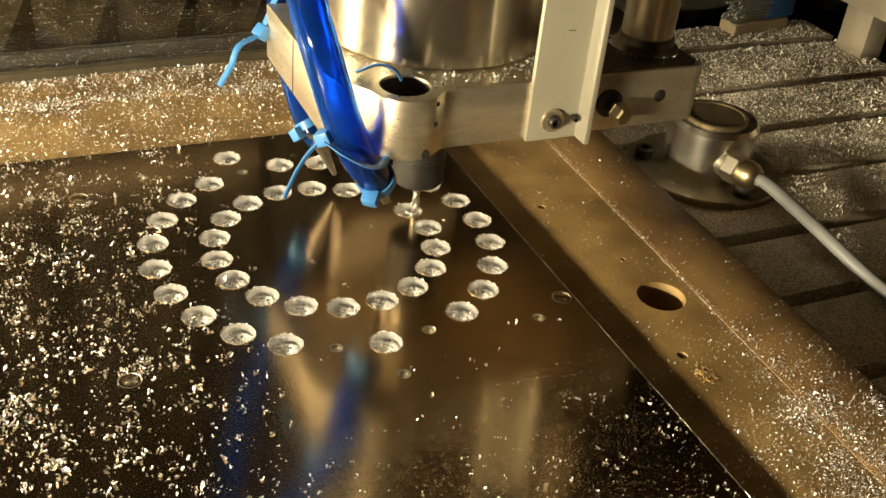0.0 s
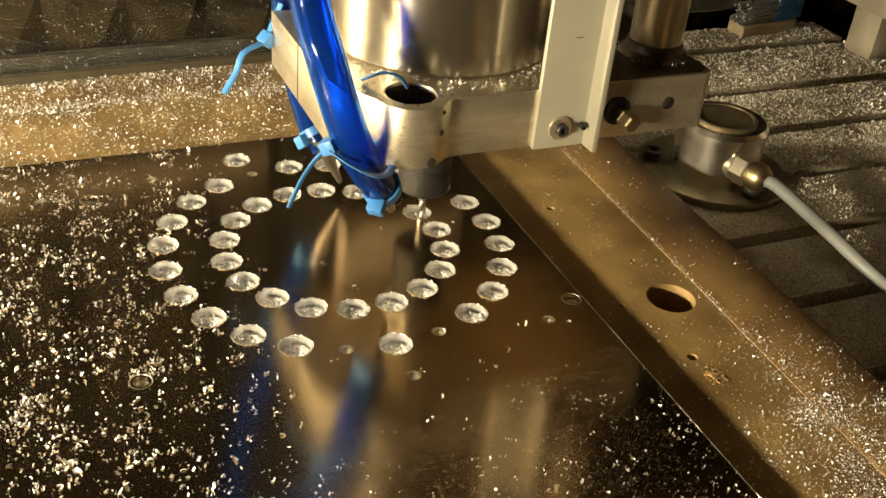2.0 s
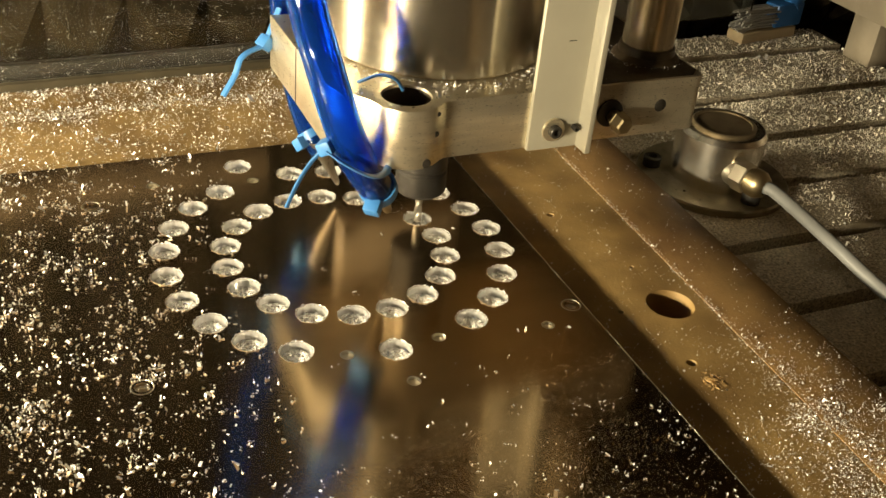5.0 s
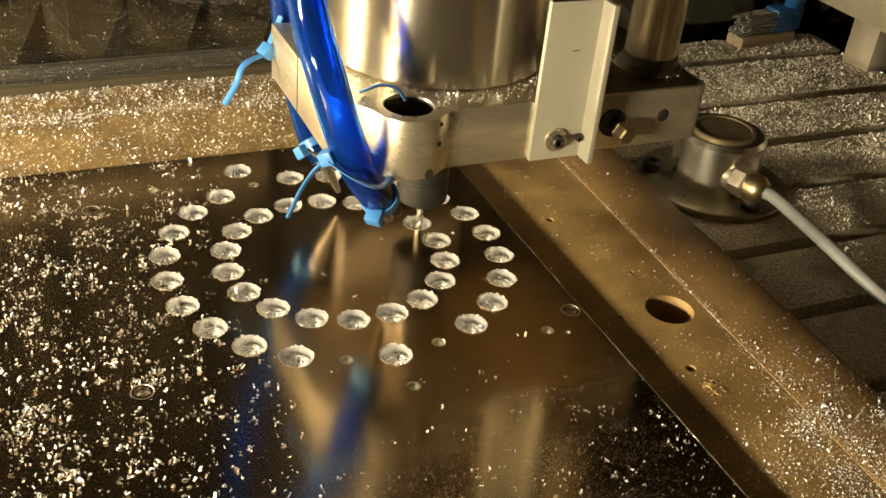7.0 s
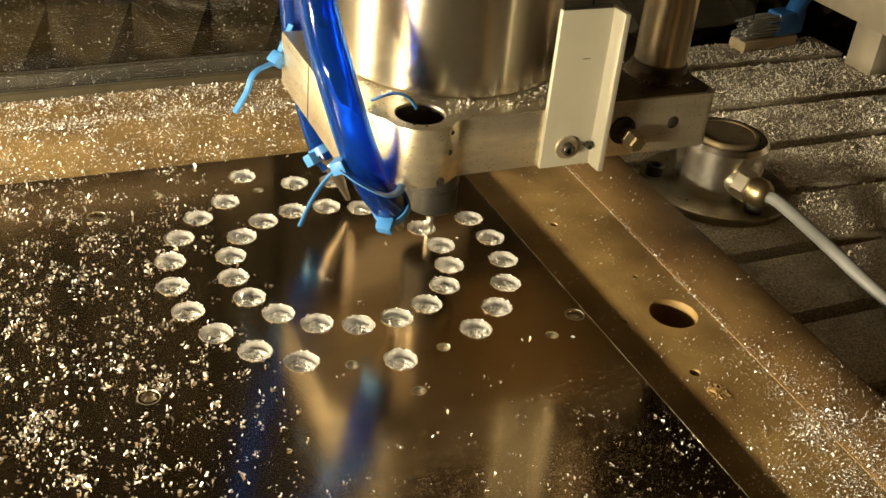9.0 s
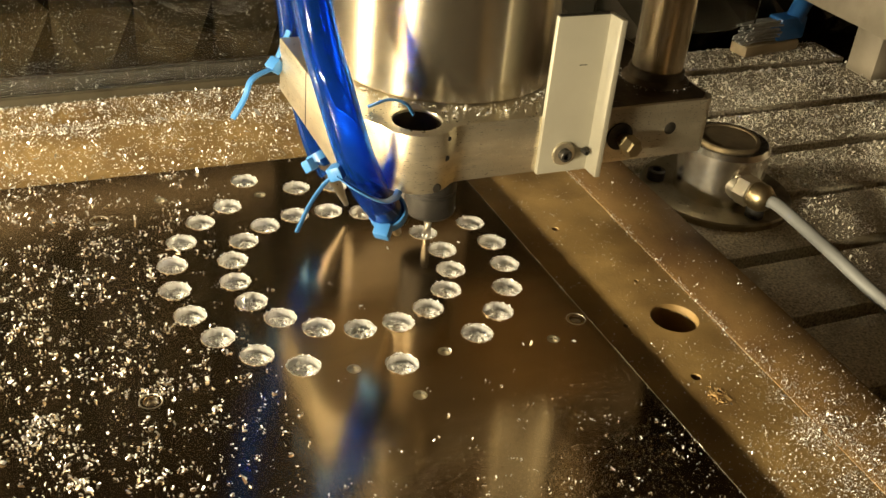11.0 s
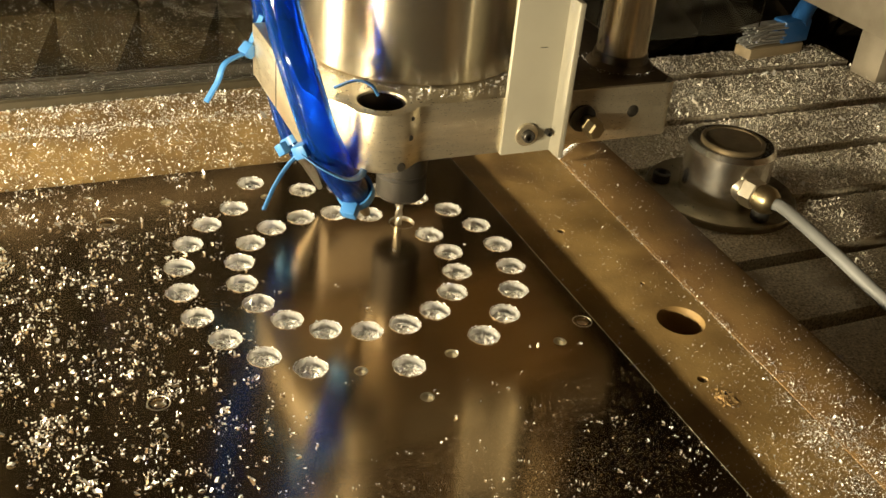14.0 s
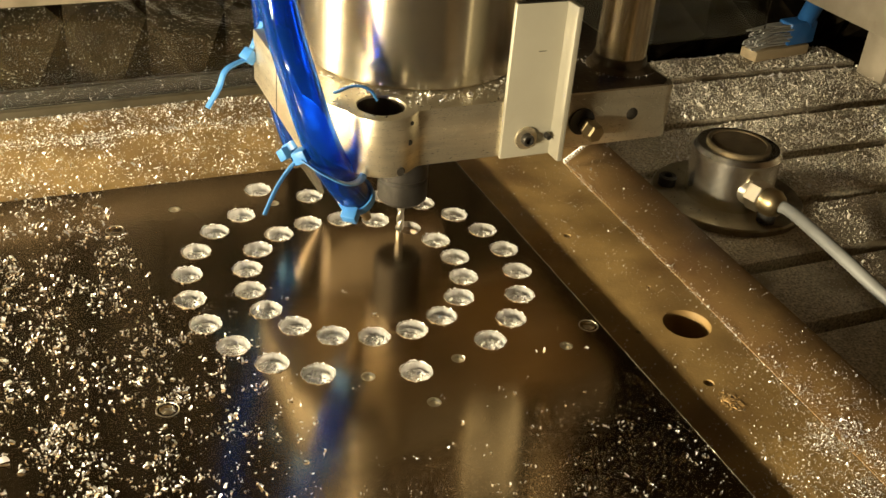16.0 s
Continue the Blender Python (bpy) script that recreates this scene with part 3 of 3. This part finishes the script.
    part("tie_head", knob(c3 + Vector((-4.8, -3.2, -1.8)), d3), TIE, mid)
    upper = strap([(-39, -34, 73.2), (-33.5, -37.5, 76.5), (-29.5, -40.5, 76.0), (-27.5, -42.5, 73.0)], 1.5)
    high = strap([(-45.5, 33, 73.5), (-48.5, 31.5, 68), (-51.4, 30, 62.5)], 1.6)
    part("tie_head", knob((-51.4, 30, 62.1), (-0.5, -0.2, -0.5)), TIE, high)
    part("tie_tail", sweep(spline([(-51.8, 29.6, 61.5), (-60.9, 25, 59.6), (-64.5, 22, 54), (-69.3, 20, 47.5)], 8), 1.4, 8, flat=0.5), TIE, high)
    return h


# ---- loose chips ----
def chips(name, n, where, size, mat, label, seed, tall=0.6, clump=1):
    """n curled metal chips in one mesh; where(rng, n) gives x, y, z in millimetres."""
    rng = np.random.default_rng(seed)
    pos = where(rng, n)
    if clump > 1:
        pos = np.repeat(pos, rng.integers(1, clump + 1, len(pos)), axis=0)
        pos = pos + rng.normal(0, size * 1.3, pos.shape) * (1, 1, 0)
    n = len(pos)
    length = size * rng.lognormal(0, 0.45, n)
    width = length * rng.uniform(0.25, 0.6, n)
    curl = rng.uniform(0.2, 2.2, n) / length
    k = np.linspace(-0.5, 0.5, 4)
    a = curl[:, None] * length[:, None] * k
    u = np.sin(a) / curl[:, None]
    w = (1 - np.cos(a)) / curl[:, None]
    pts = np.zeros((n, 8, 3))
    pts[:, :4, 0], pts[:, 4:, 0] = u, u
    pts[:, :4, 2], pts[:, 4:, 2] = w, w
    pts[:, :4, 1], pts[:, 4:, 1] = -width[:, None] / 2, width[:, None] / 2
    pts[:, 4:, 0] += (width * rng.uniform(-0.6, 0.6, n))[:, None]
    ang = rng.uniform(0, 2 * np.pi, n)
    tx, ty = rng.normal(0, tall, n), rng.normal(0, tall, n)
    flip = rng.random(n) < 0.5
    pts[flip, :, 2] *= -1
    c, s = np.cos(tx)[:, None], np.sin(tx)[:, None]
    y, z = pts[:, :, 1] * c - pts[:, :, 2] * s, pts[:, :, 1] * s + pts[:, :, 2] * c
    pts[:, :, 1], pts[:, :, 2] = y, z
    c, s = np.cos(ty)[:, None], np.sin(ty)[:, None]
    x, z = pts[:, :, 0] * c + pts[:, :, 2] * s, -pts[:, :, 0] * s + pts[:, :, 2] * c
    pts[:, :, 0], pts[:, :, 2] = x, z
    c, s = np.cos(ang)[:, None], np.sin(ang)[:, None]
    x, y = pts[:, :, 0] * c - pts[:, :, 1] * s, pts[:, :, 0] * s + pts[:, :, 1] * c
    pts[:, :, 0], pts[:, :, 1] = x, y
    pts[:, :, 2] -= pts[:, :, 2].min(1, keepdims=True)
    pts = (pts + pos[:, None, :]) * MM
    base = (np.arange(n) * 8)[:, None, None]
    quads = (np.array([[j, j + 1, j + 5, j + 4] for j in range(3)])[None] + base).reshape(-1, 4)
    me = bpy.data.meshes.new(name)
    me.from_pydata(pts.reshape(-1, 3).tolist(), [], quads.tolist())
    me.materials.append(mat)
    return tagged(new(name, me), label, "metal chips", "", "stuff")


def clear_of_holes(p):
    keep = np.ones(len(p), bool)
    for x, y in HOLES:
        keep &= (p[:, 0] - x) ** 2 + (p[:, 1] - y) ** 2 > (HOLE_R + 0.6) ** 2
    return keep


def patchy(p, scale, seed, floor=0.15):
    """How thickly chips lie at a place: drifts and bare patches."""
    v = np.array([noise.noise(Vector((x / scale, y / scale, seed))) for x, y, _ in p])
    return np.clip(0.5 + v * 1.1, floor, 1)


def all_chips():
    def on_plate(rng, n):
        p = np.c_[rng.uniform(-190, 60, n), rng.uniform(-190, 85, n), np.zeros(n)]
        dens = np.clip((-26 + 0.1 * p[:, 1] - p[:, 0]) / 55, 0, 1) * 0.62 + 0.008
        dens *= patchy(p, 14, 2.0) * patchy(p, 5, 2.6, 0.3) * np.clip(0.85 - p[:, 1] / 300, 0.8, 1.5)
        p = p[(rng.random(n) < dens) & clear_of_holes(p)]
        blown = (p[:, 0] > -72 - 0.12 * (p[:, 1] - 20)) & (p[:, 1] > 2)
        return p, blown

    def staying(rng, n):
        p, blown = on_plate(rng, n)
        return p[~blown]

    def leaving(rng, n):
        p, blown = on_plate(rng, n)
        return p[blown]

    def on_front(rng, n):
        p = np.c_[rng.uniform(-70, 71, n), rng.uniform(-220, -70, n), np.zeros(n)]
        dens = np.clip((-88 - p[:, 1]) / 50, 0, 1) * 0.8 * patchy(p, 12, 4.0)
        return p[rng.random(n) < dens]

    def dusty(rng, n):
        p = np.c_[rng.uniform(-60, 71, n), rng.uniform(-190, -68, n), np.zeros(n)]
        edge = -93 + 0.26 * p[:, 0] - p[:, 1]
        dens = np.clip(edge / 10, 0, 1) * np.clip((p[:, 0] + 40) / 30, 0, 1) * (0.35 + 0.65 * patchy(p, 9, 6.0)) * np.clip((75 - p[:, 0]) / 45, 0.3, 1)
        return p[rng.random(n) < dens]

    def on_back(rng, n):
        p = np.c_[rng.uniform(-190, 118, n), rng.uniform(87, 171, n), np.full(n, BOARD_Z + 0.25)]
        dens = 0.26 + 0.9 * np.exp(-((p[:, 1] - 142) / 5) ** 2) + 0.5 * np.clip((p[:, 1] - 150) / 15, 0, 1)
        dens *= np.clip(1.0 - (p[:, 0] + 30) / 200, 0.25, 1) * patchy(p, 16, 7.0, 0.5)
        return p[rng.random(n) < dens]

    def on_strip(rng, n):
        p = np.c_[rng.uniform(73, 155, n), rng.uniform(-230, 90, n), np.full(n, BOARD_Z + 0.1)]
        e = 120.4 + p[:, 1] * math.tan(radians(2))
        p[p[:, 0] > e, 2] += 0.3
        near = np.exp(-((p[:, 0] - e) / (1.1 + np.clip((-65 - p[:, 1]) / 9, 0, 10))) ** 2)
        dens = 0.03 + 0.9 * near + np.clip((-70 - p[:, 1]) / 70, 0, 1) * np.clip((p[:, 0] - 80) / 30, 0.1, 1) * (0.35 + 0.9 * np.clip((-110 - p[:, 1]) / 40, 0, 1))
        dens *= patchy(p, 12, 9.0, 0.3)
        hole = (p[:, 0] - 104.6) ** 2 + (p[:, 1] + 60.2) ** 2 > 81
        return p[(rng.random(n) < dens) & hole & (p[:, 0] < e + 28)]

    def on_table(rng, n):
        p = np.c_[rng.uniform(152, 396, n), rng.uniform(-110, 203, n), np.full(n, TABLE_Z)]
        gap = np.ones(n, bool)
        for s in (220, 171, 116, 70, 27, -17, -60, -104):
            gap &= np.abs(p[:, 1] - s) > 4.0
        dens = np.clip((p[:, 1] + 60) / 130, 0.35, 1) * np.clip((p[:, 0] - 150) / 90, 0.25, 1) * patchy(p, 20, 3.0, 0.35)
        sens = (p[:, 0] - 197) ** 2 + (p[:, 1] - 39) ** 2 > 37 ** 2
        return p[(rng.random(n) < dens) & gap & sens]

    def in_holes(rng, n):
        k = rng.integers(0, len(HOLES), n)
        r, a = 4.6 * np.sqrt(rng.random(n)), rng.uniform(0, 6.283, n)
        h = np.array(HOLES)[k]
        return np.c_[h[:, 0] + r * np.cos(a), h[:, 1] + r * np.sin(a), np.full(n, BOARD_Z + 0.02)]

    def on_block(rng, n):
        p = np.c_[rng.uniform(-46, 78, n), rng.uniform(-49, -10, n), np.full(n, 72.05)]
        r = np.hypot(p[:, 0], p[:, 1])
        rod = np.hypot(p[:, 0] - 68.5, p[:, 1] + 30)
        ring = (r > 39.4) & (rng.random(n) < np.clip((50 - r) / 9, 0.05, 1))
        collar = (rod > 10.8) & (rng.random(n) < np.clip((15 - rod) / 4, 0.03, 1))
        keep = np.where(p[:, 0] < 34, ring, collar)
        return p[keep & (np.hypot(p[:, 0] + 26.8, p[:, 1] + 43.9) > 9.5)]
    say = "bright curled aluminium chips"
    chips("metal_chips_on_plate", 60000, staying, 0.66, CHIP, say + " strewn over the plate", 1, 0.5, clump=3)
    chips("metal_dust_on_plate", 60000, staying, 0.20, CHIP, "fine aluminium dust between the chips", 21)
    blown = chips("metal_chips_on_plate", 60000, leaving, 0.66, CHIP, say + " that the air jet blows off the plate", 1, 0.5, clump=3)
    chips("metal_chips_on_plate", 2600, on_front, 0.45, CHIP, "small aluminium chips near the plate's front", 2, clump=3)
    chips("metal_dust_on_plate", 60000, dusty, 0.145, FINE, "fine aluminium dust near the plate's front", 14)
    chips("metal_chips_on_board", 76000, on_back, 0.60, CHIP, say + " drifted along the back board", 3)
    chips("metal_chips_on_board", 150000, on_strip, 0.32, CHIP, say + " caught along the board joint", 4)
    chips("metal_chips_on_table", 230000, on_table, 0.66, DUST, "dense grey metal chips on the slotted table", 5)
    chips("metal_chips_on_table", 7000, on_table, 1.0, CHIP, "scattered bright chips on the slotted table", 8)
    chips("metal_chips_in_holes", 700, in_holes, 1.2, CHIP, "chips lying in the milled holes", 6)
    c = chips("chip_litter", 4200, on_block, 0.6, CHIP, "", 7)
    c.parent = HEAD_OB
    for key in ("category", "kind"):
        del c[key]
    # one long curled chip on the board joint
    a, z = Vector((120.5, 62.5, -0.6)), Vector((141.5, 73.0, 4.5))
    ax = (z - a).normalized()
    u = ax.cross(Vector((0, 0, 1))).normalized()
    w = ax.cross(u)
    line = [a.lerp(z, k / 90) + (u * math.cos(k * 0.9) + w * math.sin(k * 0.9)) * (0.9 - 0.3 * k / 90) for k in range(91)]
    tagged(part("curled_chip", sweep(line, 0.42, 6), CHIP), "long curled aluminium chip on the board joint", "metal chip")
    return blown


def corner_clutter():
    rail = part("side_rail", box(352, 384, -60, 300, 22, 48, 0.8), GREY_LIGHT)
    tagged(rail, "grey metal side rail of the machine", "rail", kind="structure")
    tagged(part("rail_post", box(386, 402, 138, 160, TABLE_Z - 14, 22, 0.6), GREY_LIGHT), "grey metal post under the side rail", "post", kind="structure")
    brush = thing("cleaning_brush", "blue brush with white bristles on the table's edge", "brush", at=pose(0.352, 0.196, TABLE_Z * MM, 0, 0, 8))
    part("wooden_back", box(-26, 22, -6, 8, 0, 7, 1.2), WOOD, brush, "pale wooden brush back")
    part("ferrule", box(2, 26, -5, 7, 7, 22, 1.5), BLUE, brush)
    part("handle", sweep(spline([(18, 0, 18), (30, 4, 30), (48, 8, 44), (80, 14, 66)], 8), 6.0, 14), BLUE, brush, "blue plastic handle")
    rng = random.Random(9)
    for _ in range(34):
        y, z = rng.uniform(-5, 6), rng.uniform(8, 21)
        tip = (rng.uniform(-30, -22), y + rng.uniform(-3, 3), z + rng.uniform(-4, 3))
        part("bristle", sweep([Vector((4, y, z)), Vector(((4 + tip[0]) / 2, y, z + 0.5)), Vector(tip)], 0.7, 5), BRISTLE, brush)


workpiece()
boards()
corner_clutter()
table()
surroundings()
sensor()
HEAD_OB = head()
BLOWN = all_chips()

HEAD = [
    (0, 40.34, 14.49, 0.80),
    (0.5, 37.93, 17.15, 0.74),
    (1, 34.12, 16.04, 0.67),
    (1.5, 34.11, 12.41, 0.61),
    (2, 37.59, 11.03, 0.54),
    (2.5, 37.17, 14.08, 0.48),
    (3, 37.43, 12.69, 0.41),
    (3.5, 35.24, 13.75, 0.35),
    (4, 37.39, 11.06, 0.28),
    (4.5, 35.20, 13.00, 0.20),
    (5, 37.90, 15.60, 0.15),
    (5.5, 38.60, 12.20, 0.10),
    (6, 36.00, 15.20, 0.00),
    (6.5, 36.10, 10.71, -0.04),
    (7, 37.47, 13.00, -0.11),
    (7.5, 36.52, 12.26, -0.17),
    (8, 36.21, 14.35, -0.24),
    (8.5, 36.71, 11.90, -0.30),
    (9, 39.07, 11.41, -0.37),
    (9.5, 38.80, 14.60, -0.40),
    (10, 35.80, 15.40, -0.50),
    (10.5, 34.90, 12.40, -0.60),
    (11, 37.60, 11.40, -0.65),
    (11.5, 39.92, 13.61, -0.69),
    (11.8, 39.60, 13.20, -0.50),
    (12, 39.97, 15.57, 4.20),
    (12.1, 39.00, 13.00, 6.50),
    (12.2, 36.00, 17.00, 6.50),
    (12.3, 32.00, 22.50, 6.50),
    (12.4, 30.00, 25.20, 6.50),
    (12.5, 30.00, 25.35, 6.50),
    (12.7, 30.00, 25.20, 6.30),
    (13, 29.44, 24.50, 3.00),
    (13.5, 30.55, 24.96, 0.90),
    (14, 28.89, 26.14, 1.00),
    (14.5, 30.71, 24.02, 1.00),
    (15, 32.76, 24.47, 1.30),
    (15.5, 31.03, 27.24, 1.60),
    (16, 27.17, 27.04, 1.50),
]
SLUG = part("waste_disc", lathe([(0, -2.6), (4.97, -2.6), (4.97, -0.01), (0, -0.01)], 40), PLATE)
tagged(SLUG, "thin aluminium disc being milled out of a hole", "metal disc")


def motions():
    walk(HEAD_OB, [(t, pose(x * MM, y * MM, z * MM)) for t, x, y, z in HEAD])
    deep = [(0, 0.0), (13.2, 0.0), (13.7, -0.6), (14.4, -1.4), (15.2, -2.1), (15.8, -2.6), (16, -2.62)]
    walk(BLOWN, [(0, pose(0, 0, 0)), (14.2, pose(0, 0, 0)), (14.8, pose(-0.012, 0.001, 0)), (15.2, pose(-0.07, 0.004, 0)), (15.6, pose(-0.15, 0.006, 0)), (16, pose(-0.16, 0.006, 0))])
    walk(SLUG, [(t, pose(LAST[0] * MM, LAST[1] * MM, z * MM)) for t, z in deep])


motions()
